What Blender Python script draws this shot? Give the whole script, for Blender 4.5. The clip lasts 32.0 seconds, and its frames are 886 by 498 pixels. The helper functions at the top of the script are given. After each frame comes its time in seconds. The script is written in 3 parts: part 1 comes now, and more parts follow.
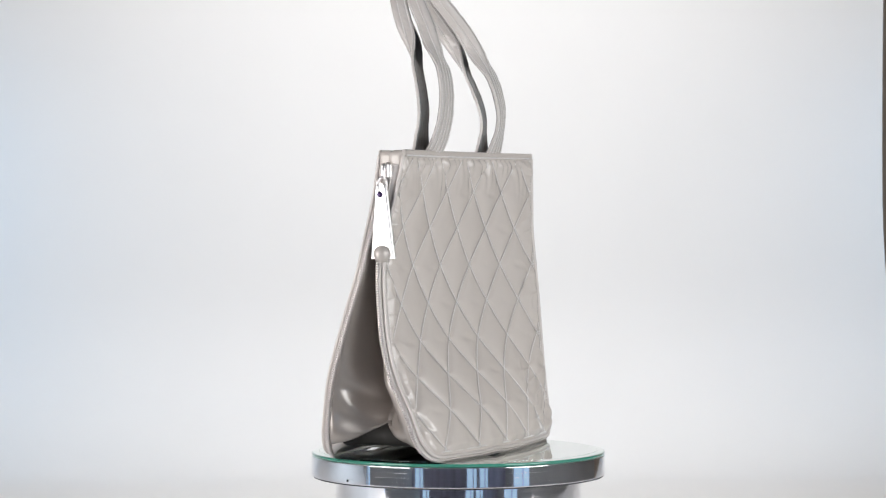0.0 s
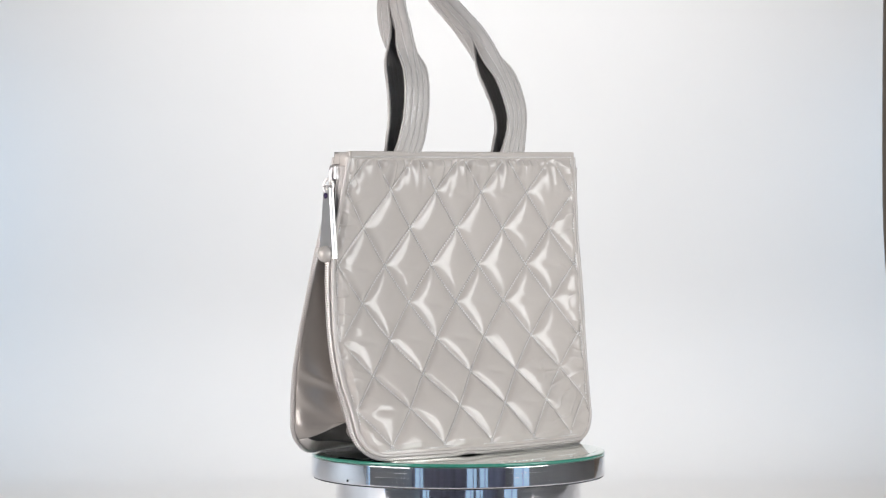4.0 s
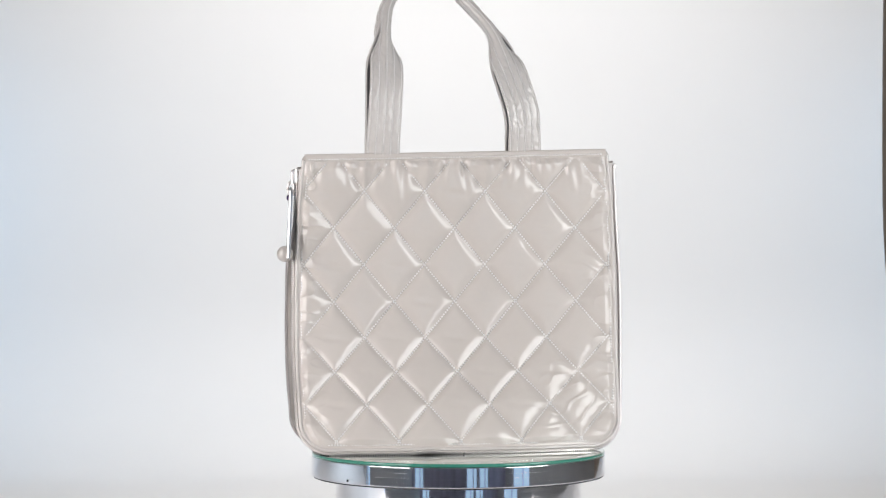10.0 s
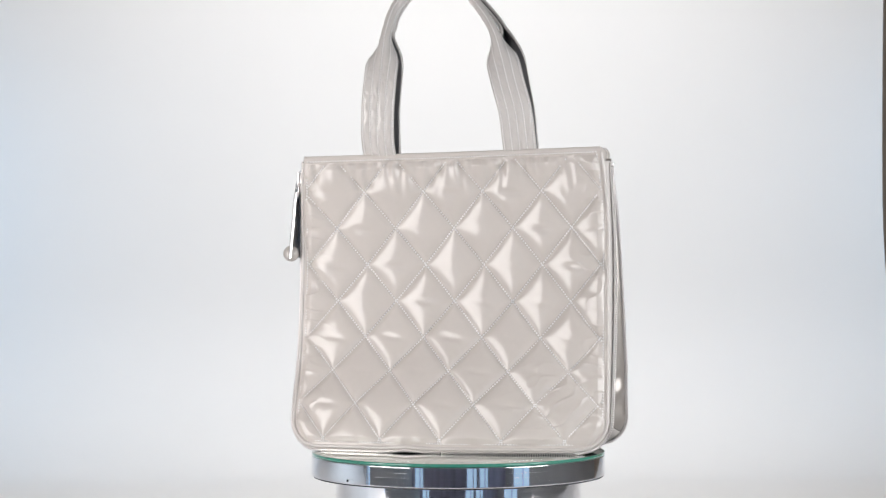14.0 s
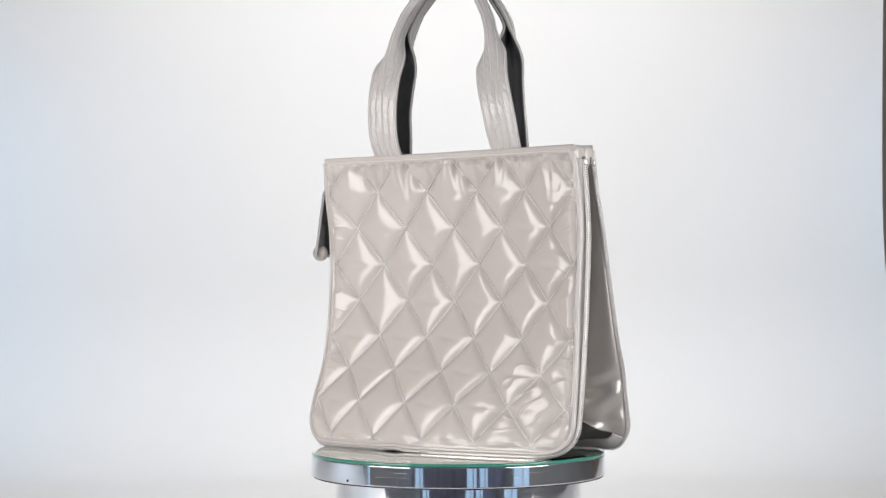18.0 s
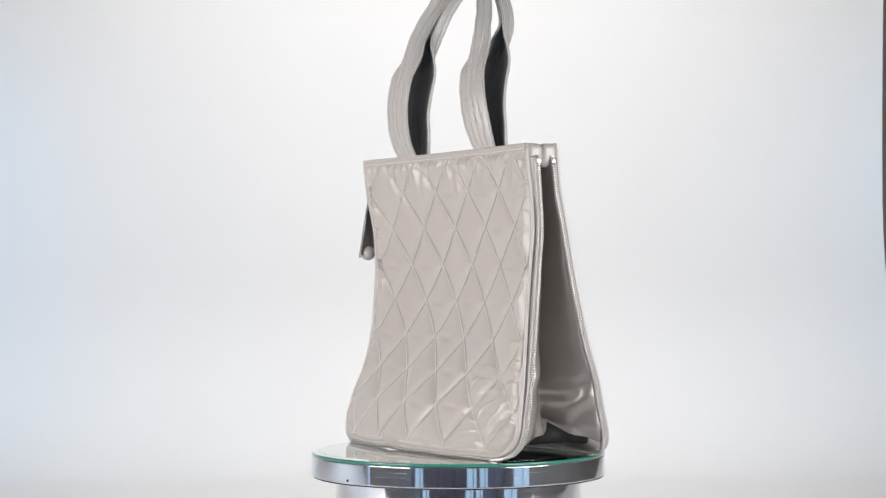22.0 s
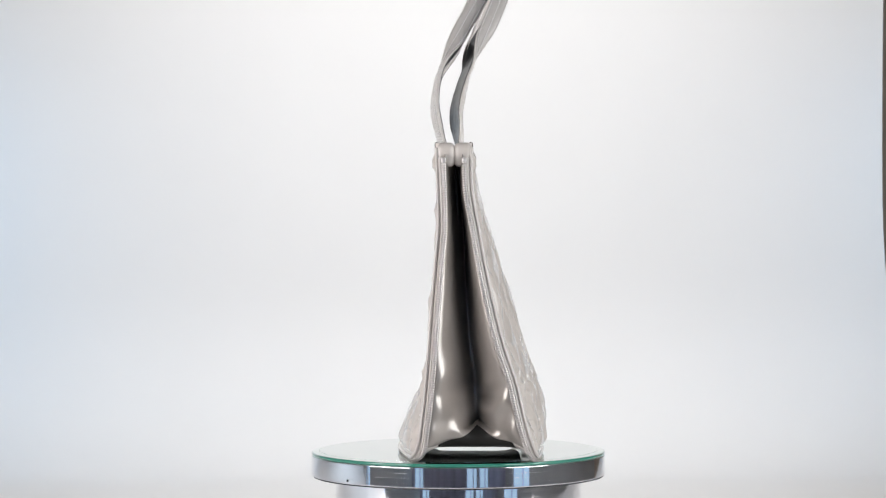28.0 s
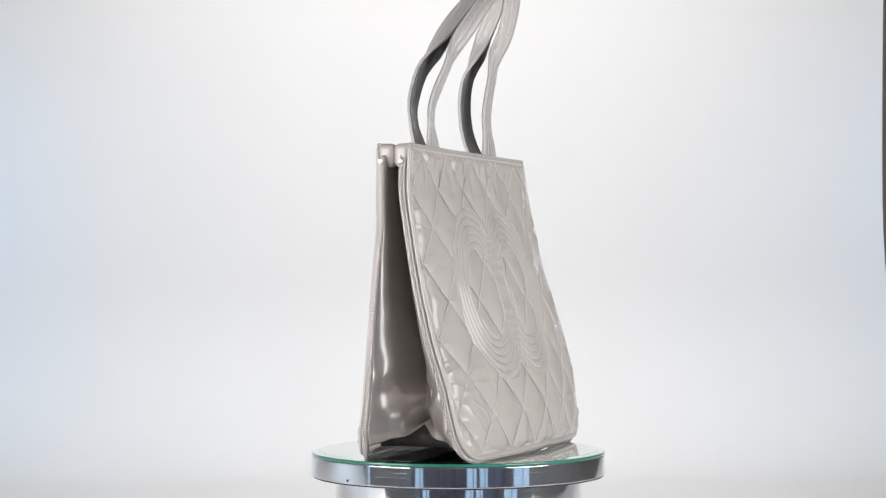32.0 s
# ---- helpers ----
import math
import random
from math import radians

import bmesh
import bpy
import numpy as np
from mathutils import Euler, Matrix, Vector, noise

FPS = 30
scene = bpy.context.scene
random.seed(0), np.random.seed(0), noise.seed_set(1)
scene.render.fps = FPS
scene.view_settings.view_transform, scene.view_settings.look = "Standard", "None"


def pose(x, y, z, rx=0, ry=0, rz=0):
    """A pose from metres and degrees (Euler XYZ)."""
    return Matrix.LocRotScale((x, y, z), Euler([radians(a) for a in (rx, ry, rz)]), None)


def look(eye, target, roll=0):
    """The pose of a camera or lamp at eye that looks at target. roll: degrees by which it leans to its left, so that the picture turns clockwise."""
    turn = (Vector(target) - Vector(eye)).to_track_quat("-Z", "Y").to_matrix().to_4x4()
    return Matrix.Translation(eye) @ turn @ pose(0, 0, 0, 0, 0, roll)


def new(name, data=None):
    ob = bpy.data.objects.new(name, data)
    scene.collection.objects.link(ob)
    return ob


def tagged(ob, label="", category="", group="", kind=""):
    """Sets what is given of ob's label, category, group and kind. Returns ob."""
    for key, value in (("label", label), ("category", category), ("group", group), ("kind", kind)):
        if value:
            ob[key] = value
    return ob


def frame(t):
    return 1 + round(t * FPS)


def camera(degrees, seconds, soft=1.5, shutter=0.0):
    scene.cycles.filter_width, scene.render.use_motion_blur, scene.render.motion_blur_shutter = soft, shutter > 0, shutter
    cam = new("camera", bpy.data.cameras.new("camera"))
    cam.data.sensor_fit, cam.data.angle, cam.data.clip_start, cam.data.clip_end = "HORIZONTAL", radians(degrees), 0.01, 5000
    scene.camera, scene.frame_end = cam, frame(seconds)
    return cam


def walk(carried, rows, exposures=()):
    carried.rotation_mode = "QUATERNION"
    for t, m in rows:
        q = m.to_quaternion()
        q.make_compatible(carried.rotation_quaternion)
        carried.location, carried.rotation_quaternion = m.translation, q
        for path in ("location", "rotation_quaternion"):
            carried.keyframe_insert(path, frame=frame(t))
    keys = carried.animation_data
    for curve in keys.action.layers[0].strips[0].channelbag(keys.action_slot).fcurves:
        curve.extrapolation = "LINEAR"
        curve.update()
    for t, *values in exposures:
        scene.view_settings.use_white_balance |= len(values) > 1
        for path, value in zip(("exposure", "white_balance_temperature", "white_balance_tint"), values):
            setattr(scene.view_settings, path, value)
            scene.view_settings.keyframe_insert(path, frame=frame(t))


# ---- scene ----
TURN_RATE = -5.57          # degrees a second
TURN_START = 61.3


def turn(t):
    return TURN_START + TURN_RATE * t


# ---- camera ----
cam = camera(22.52, 32.0, 1.3)
EYE = (-0.0132, -2.029, 0.1851)
VIEW = look(EYE, (-0.0132, 0.0, 0.1824), -0.19)
walk(cam, [(0.0, VIEW), (32.0, VIEW)], [(0.0, 0.0), (32.0, 0.0)])

# ---- world, softboxes and added fills ----
world = bpy.data.worlds.new("studio_world")
scene.world = world
world.use_nodes = True
world.node_tree.nodes["Background"].inputs["Color"].default_value = (0.55, 0.72, 1.0, 1)
world.node_tree.nodes["Background"].inputs["Strength"].default_value = 0.3


def area_lamp(name, eye, target, power, wide, high, colour, spread=180):
    data = bpy.data.lights.new(name, "AREA")
    data.shape, data.size, data.size_y = "RECTANGLE", wide, high
    data.energy, data.color, data.spread = power, colour, radians(spread)
    ob = new(name, data)
    ob.matrix_basis = look(eye, target)
    return ob


area_lamp("softbox_west", (-0.75, -0.585, 0.255), (0, 0, 0.255), 7.8, 0.57, 0.61, (0.985, 0.948, 0.922), 180)
area_lamp("softbox_east", (0.745, -0.59, 0.255), (0, 0, 0.255), 7.4, 0.57, 0.61, (0.965, 0.97, 0.955), 180)
# Added fill that whitens the backdrop from above; no such lamp is known.
area_lamp("backdrop_fill", (0.0, 0.32, 1.16), (0.0, 1.1, -0.03), 6.95, 0.85, 0.25, (0.986, 0.966, 0.953), 115)
# Added fill: brightens the table that rim and drum mirror at the left.
area_lamp("table_fill_west", (-1.30, 0.05, 0.75), (-1.22, 0.02, -0.12), 2.5, 0.5, 0.9, (0.76, 0.89, 1.0), 75)
# Added blue fills, in place of window daylight on the backdrop's sides.
area_lamp("daylight_fill_east", (0.90, 0.78, 0.42), (0.62, 1.1, 0.16), 0.22, 0.15, 0.3, (0.22, 0.60, 1.0), 95)
area_lamp("daylight_fill_west", (-0.96, 0.76, 0.42), (-0.70, 1.1, 0.14), 0.42, 0.15, 0.3, (0.22, 0.60, 1.0), 100)


# ---- materials ----
def mat(name, base, rough=0.5, metal=0.0, coat=0.0, coat_rough=0.03, vary=0.06, scale=20.0, fine=400.0, bump=0.0, emit=0.0, spec=0.5):
    """A surface whose colour wanders at two scales, with a fine relief."""
    m = bpy.data.materials.new(name)
    m.use_nodes = True
    nt = m.node_tree
    b = nt.nodes["Principled BSDF"]
    b.inputs["Roughness"].default_value = rough
    b.inputs["Metallic"].default_value = metal
    b.inputs["Coat Weight"].default_value = coat
    b.inputs["Coat Roughness"].default_value = coat_rough
    b.inputs["Specular IOR Level"].default_value = spec
    b.inputs["Coat IOR"].default_value = 1.48
    co = nt.nodes.new("ShaderNodeTexCoord")
    n1 = nt.nodes.new("ShaderNodeTexNoise")
    n1.inputs["Scale"].default_value = scale
    n1.inputs["Detail"].default_value = 4
    n2 = nt.nodes.new("ShaderNodeTexNoise")
    n2.inputs["Scale"].default_value = fine
    n2.inputs["Detail"].default_value = 3
    nt.links.new(co.outputs["Object"], n1.inputs["Vector"])
    nt.links.new(co.outputs["Object"], n2.inputs["Vector"])
    add = nt.nodes.new("ShaderNodeMath")
    add.operation = "MULTIPLY_ADD"
    add.inputs[1].default_value = 0.35
    nt.links.new(n2.outputs["Fac"], add.inputs[0])
    nt.links.new(n1.outputs["Fac"], add.inputs[2])
    ramp = nt.nodes.new("ShaderNodeMapRange")
    ramp.inputs["From Min"].default_value = 0.35
    ramp.inputs["From Max"].default_value = 1.0
    ramp.inputs["To Min"].default_value = 1.0 - vary
    ramp.inputs["To Max"].default_value = 1.0 + vary
    nt.links.new(add.outputs[0], ramp.inputs["Value"])
    mul = nt.nodes.new("ShaderNodeVectorMath")
    mul.operation = "SCALE"
    mul.inputs[0].default_value = base
    nt.links.new(ramp.outputs["Result"], mul.inputs["Scale"])
    nt.links.new(mul.outputs["Vector"], b.inputs["Base Color"])
    if bump:
        bp = nt.nodes.new("ShaderNodeBump")
        bp.inputs["Strength"].default_value = 1.0
        bp.inputs["Distance"].default_value = bump
        nt.links.new(add.outputs[0], bp.inputs["Height"])
        nt.links.new(bp.outputs["Normal"], b.inputs["Normal"])
        if coat:
            nt.links.new(bp.outputs["Normal"], b.inputs["Coat Normal"])
    if emit:
        nt.links.new(mul.outputs["Vector"], b.inputs["Emission Color"])
        b.inputs["Emission Strength"].default_value = emit
    return m


PATENT = mat("grey_patent_leather", (0.572, 0.520, 0.486), 0.4, 0, 1.0, 0.02, 0.03, 30, 260, 0.0, 0, 0.15)
STRAP = mat("strap_patent_leather", (0.565, 0.528, 0.507), 0.4, 0, 1.0, 0.03, 0.03, 60, 500, 0.0, 0, 0.15)
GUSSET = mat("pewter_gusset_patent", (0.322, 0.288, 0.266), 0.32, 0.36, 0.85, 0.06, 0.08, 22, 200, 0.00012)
BASE = mat("charcoal_base_patent", (0.020, 0.019, 0.018), 0.6, 0, 0.05, 0.12, 0.1, 22, 200, 0.0001, 0, 0.12)
LINING = mat("charcoal_lining", (0.112, 0.107, 0.107), 0.35, 0, 0.9, 0.16, 0.15, 60, 500, 0.0001)
HOLES = mat("needle_hole_shadow", (0.54, 0.495, 0.465), 0.5)
THREAD = mat("pale_thread", (0.80, 0.78, 0.77), 0.3, 0, 0.8, 0.12, 0.08, 300, 900)
TAPE = mat("zip_tape", (0.60, 0.555, 0.535), 0.6, 0, 0.2, 0.2, 0.08, 200, 900, 0.00005)
PIPING = mat("patent_piping", (0.56, 0.515, 0.49), 0.35, 0, 0.6, 0.08, 0.05, 60, 400)
ZIPMETAL = mat("silver_zip_metal", (0.88, 0.84, 0.83), 0.4, 1.0, 0, 0.1, 0.05, 200, 900)
TEETH = mat("silver_zip_teeth", (0.68, 0.635, 0.625), 0.42, 1.0, 0, 0.1, 0.08, 200, 900)
STEEL = mat("polished_steel", (0.86, 0.84, 0.84), 0.34, 1.0, 0, 0.1, 0.05, 80, 700)
PEARL = mat("satin_grey_ball", (0.50, 0.46, 0.43), 0.38, 0.15, 0.3, 0.1, 0.04, 100, 600)
ENAMEL = mat("purple_rivet", (0.05, 0.03, 0.09), 0.3, 0.6, 0, 0.1, 0.05)
ALU = mat("turned_aluminium", (0.86, 0.85, 0.88), 0.055, 1.0, 0, 0.1, 0.06, 60, 800, 0.000004)
GAP = mat("dark_joint", (0.02, 0.02, 0.025), 0.5)
PAPER = mat("white_backdrop_paper", (0.642, 0.638, 0.636), 0.85, 0, 0, 0.1, 0.025, 1.6, 12, 0.0)
WHITEWALL = mat("white_wall_paint", (0.78, 0.78, 0.77), 0.8, 0, 0, 0.1, 0.03, 2, 40)
TANWALL = mat("tan_wall_paint", (0.66, 0.54, 0.43), 0.8, 0, 0, 0.1, 0.04, 2, 40)
# Wide tone variation is added so the rim's reflection of this wall looks streaked.
DARKWALL = mat("grey_blue_wall_paint", (0.72, 0.70, 0.86), 0.8, 0, 0, 0.1, 0.35, 4, 40)
FLOORMAT = mat("dark_floor_boards", (0.10, 0.08, 0.065), 0.5, 0, 0, 0.1, 0.15, 3, 60)
TABLEMAT = mat("white_laminate", (0.7, 0.7, 0.7), 0.5)
SKYPANE = mat("window_daylight", (0.44, 0.63, 0.84), 0.8, 0, 0, 0.1, 0.05, 1, 5, 0, 0.75)
FRAMEMAT = mat("window_frame_paint", (0.5, 0.5, 0.52), 0.5)
MIRROR = mat("silvered_mirror", (0.80, 0.86, 0.82), 0.015, 1.0, 0, 0.1, 0.02, 5, 50)
GLASS = mat("green_glass_edge", (0.035, 0.22, 0.16), 0.08, 0, 0.8, 0.03, 0.1, 30, 200)


# ---- mesh helpers ----
def mesh_of(name, verts, faces, smooth=True):
    me = bpy.data.meshes.new(name)
    me.from_pydata([tuple(v) for v in verts], [], [tuple(f) for f in faces])
    if smooth:
        me.polygons.foreach_set("use_smooth", [True] * len(me.polygons))
    me.update()
    return me


def fix_normals(me):
    bm = bmesh.new()
    bm.from_mesh(me)
    bmesh.ops.recalc_face_normals(bm, faces=bm.faces)
    bm.to_mesh(me)
    bm.free()


def part(name, me, material, parent=None, label="", kind=""):
    if isinstance(me, bmesh.types.BMesh):
        bm, me = me, bpy.data.meshes.new(name)
        bm.to_mesh(me)
        bm.free()
    me.materials.append(material)
    ob = new(name, me)
    if parent is not None:
        ob.parent = parent
    if label or kind:
        tagged(ob, label=label, kind=kind)
    return ob


def grid(points, wrap_u=False, wrap_v=False):
    """Vertices and quads of an array of n x m points."""
    n, m = points.shape[:2]
    idx = np.arange(n * m).reshape(n, m)
    if wrap_u:
        idx = np.vstack([idx, idx[:1]])
    if wrap_v:
        idx = np.hstack([idx, idx[:, :1]])
    q = np.stack([idx[:-1, :-1], idx[1:, :-1], idx[1:, 1:], idx[:-1, 1:]], -1).reshape(-1, 4)
    return points.reshape(-1, 3), q.tolist()


def slab(points, normals, thick):
    """A closed sheet: the points and the same points set back along their normals."""
    n, m = points.shape[:2]
    v1, f1 = grid(points)
    v2, f2 = grid(points - normals * thick)
    k = n * m
    faces = f1 + [[a + k for a in reversed(q)] for q in f2]
    idx = np.arange(k).reshape(n, m)
    rim = np.concatenate([idx[0, :], idx[1:, -1], idx[-1, -2::-1], idx[-2:0:-1, 0]]).tolist()
    for a, b in zip(rim, rim[1:] + rim[:1]):
        faces.append([a, b, b + k, a + k])
    return np.vstack([v1, v2]), faces


def lathe(profile, segments=96):
    """A turned solid from (radius, z) pairs."""
    a = np.linspace(0, 2 * np.pi, segments, endpoint=False)
    pts = np.array([[(r * np.cos(t), r * np.sin(t), z) for t in a] for r, z in profile])
    v, f = grid(pts, wrap_v=True)
    n = len(profile)
    f.append(list(range(segments))[::-1])
    f.append([(n - 1) * segments + i for i in range(segments)])
    return v, f


def unit(v):
    return v / np.maximum(np.linalg.norm(v, axis=-1, keepdims=True), 1e-12)


def tube(path, radius, sides=8, flat=1.0, hint=(0, 1, 0)):
    path = np.asarray(path, float)
    t = unit(np.gradient(path, axis=0))
    a = unit(np.cross(t, np.array(hint, float)))
    b = np.cross(t, a)
    ang = np.linspace(0, 2 * np.pi, sides, endpoint=False)
    pts = path[:, None] + radius * (a[:, None] * np.cos(ang)[None, :, None] + flat * b[:, None] * np.sin(ang)[None, :, None])
    v, f = grid(pts, wrap_v=True)
    f.append(list(range(sides)))
    f.append([(len(path) - 1) * sides + i for i in range(sides)][::-1])
    return v, f


def box_bm(sx, sy, sz, bevel=0.0, segs=2):
    bm = bmesh.new()
    bmesh.ops.create_cube(bm, size=1.0, matrix=Matrix.Diagonal((sx, sy, sz, 1)))
    if bevel:
        bmesh.ops.bevel(bm, geom=bm.edges[:], offset=bevel, segments=segs, affect="EDGES", profile=0.5)
    for f in bm.faces:
        f.smooth = False
    return bm


def hermite(xs, ys):
    """A smooth curve through a few pairs; xs rise."""
    xs, ys = np.array(xs, float), np.array(ys, float)
    d = np.gradient(ys, xs)

    def at(x):
        x = np.clip(x, xs[0], xs[-1])
        i = np.clip(np.searchsorted(xs, x) - 1, 0, len(xs) - 2)
        h = xs[i + 1] - xs[i]
        s = (x - xs[i]) / h
        return ((1 + 2 * s) * (1 - s) ** 2 * ys[i] + s * (1 - s) ** 2 * h * d[i] + s * s * (3 - 2 * s) * ys[i + 1] + s * s * (s - 1) * h * d[i + 1])
    return at


def wander(seed, count=7):
    """A smooth irregular height, about -1 to 1, of two coordinates in wavelengths."""
    r = np.random.RandomState(seed)
    ang, ph, k = r.uniform(0, 2 * np.pi, count), r.uniform(0, 2 * np.pi, count), r.uniform(0.6, 1.5, count)

    def at(x, z):
        h = 0
        for a, p, q in zip(ang, ph, k):
            h = h + np.sin(2 * np.pi * q * (x * np.cos(a) + z * np.sin(a)) + p + 0.8 * np.sin(2 * np.pi * 0.5 * q * (x * np.sin(a) - z * np.cos(a))))
        return h / (0.6 * count)
    return at


# ---- the studio ----
def window(name, x, y, w, turned):
    win = tagged(new(name), "tall narrow window with cool blue daylight outside", "window", kind="structure")
    win.matrix_basis = pose(x, y, 0.15, 0, 0, turned)
    part("pane", box_bm(w - 0.06, 0.01, 2.04), SKYPANE, win)
    for sx in (-1, 1):
        o = part("frame_side", box_bm(0.03, 0.06, 2.1, 0.003), FRAMEMAT, win)
        o.location = (sx * (w / 2 - 0.015), 0, 0)
    for sz in (-1, 1):
        o = part("frame_rail", box_bm(w - 0.06, 0.06, 0.03, 0.003), FRAMEMAT, win)
        o.location = (0, 0, sz * 1.035)
    o = part("mullion", box_bm(0.035, 0.05, 2.04, 0.003), FRAMEMAT, win)
    o.location = (w * 0.12, 0, 0)


def studio():
    # the white sheet: table, hollow curve, back
    prof = [(-0.345, -0.12), (0.0, -0.12)] + [(0.86 + 0.24 * math.sin(a), -0.12 + 0.24 * (1 - math.cos(a))) for a in np.linspace(0, math.pi / 2, 14)] + [(1.1, 2.1)]
    prof[-1:] = [(1.1, z) for z in (0.146, 0.202, 0.25, 0.305, 0.40, 0.536, 0.8, 1.2, 2.1)]
    edge = hermite([-0.2, 0.0, 0.09, 0.146, 0.202, 0.305, 0.536, 2.1], [0.64, 0.625, 0.615, 0.6093, 0.6062, 0.605, 0.6071, 0.612])
    pts = np.array([[(x, y, z) for x in np.append(np.linspace(-1.6, 0.59, 30), edge(z) - np.array([0.001, 0.0004, 0.0]))] for y, z in prof])
    nrm = np.zeros_like(pts)
    for i, (y, z) in enumerate(prof):
        a, b = prof[max(i - 1, 0)], prof[min(i + 1, len(prof) - 1)]
        d = unit(np.array([b[0] - a[0], b[1] - a[1]]))
        nrm[i, :] = (0, -d[1], d[0])
    v, f = slab(pts, nrm, 0.003)
    me = mesh_of("backdrop", v, f)
    fix_normals(me)
    tagged(part("backdrop", me, PAPER), "seamless white paper studio backdrop sweeping down onto a table", "backdrop", kind="structure")

    def wall(name, x0, x1, y0, y1, z0, z1, m, label):
        bm = box_bm(x1 - x0, y1 - y0, z1 - z0)
        bmesh.ops.translate(bm, verts=bm.verts, vec=((x0 + x1) / 2, (y0 + y1) / 2, (z0 + z1) / 2))
        return tagged(part(name, bm, m), label, name.split("_")[0], kind="structure")
    wall("floor", -2.5, 2.5, -3.6, 2.2, -1.0, -0.9, FLOORMAT, "dark wooden studio floor")
    wall("ceiling", -2.5, 2.5, -3.6, 2.2, 2.3, 2.4, WHITEWALL, "white painted studio ceiling")
    for name, x0, x1, ya, yb in (("wall_west", -2.5, -2.4, -0.90, -0.70), ("wall_east", 2.4, 2.5, -2.75, -1.70)):
        wall(name, x0, x1, -3.5, ya, -0.9, 2.3, WHITEWALL, "white painted studio wall")
        wall(name, x0, x1, yb, 2.1, -0.9, 2.3, WHITEWALL, "white painted studio wall")
        wall(name, x0, x1, ya, yb, 1.2, 2.3, WHITEWALL, "white painted studio wall over a window")
    wall("wall_north", -2.4, 2.4, 2.0, 2.1, -0.9, 2.3, TANWALL, "tan painted studio wall behind the backdrop")
    # the dark wall behind the camera, with tall window openings
    spans = [(-2.25, -1.70), (0.34, 0.84), (0.93, 1.40)]
    for x0, x1 in [(-2.4, -2.25), (-1.70, 0.34), (0.84, 0.93), (1.40, 2.4)]:
        wall("wall_south", x0, x1, -3.5, -3.4, -0.9, 2.3, DARKWALL, "grey-blue painted wall behind the camera")
    for i, (x0, x1) in enumerate(spans):
        wall("wall_south", x0, x1, -3.5, -3.4, 1.2, 2.3, DARKWALL, "grey-blue painted wall over a tall window")
        window("window_%d" % (i + 1), (x0 + x1) / 2, -3.45, x1 - x0, 0)
    window("window_4", -2.45, -0.80, 0.20, 90)
    window("window_5", 2.45, -2.225, 1.05, 90)
    # the table under the sheet
    table = tagged(new("table"), "white laminate table under the paper sweep", "table")
    table.location = (-0.37, 0.40, -0.9)
    o = part("tabletop", box_bm(2.46, 1.50, 0.03, 0.004), TABLEMAT, table)
    o.location = (0, 0, 0.7585)
    for sx in (-1, 1):
        for sy in (-1, 1):
            o = part("leg", box_bm(0.05, 0.05, 0.743, 0.004), TABLEMAT, table)
            o.location = (sx * 1.16, sy * 0.68, 0.3715)


studio()

# ---- the turntable ----
DISC_R = 0.1335


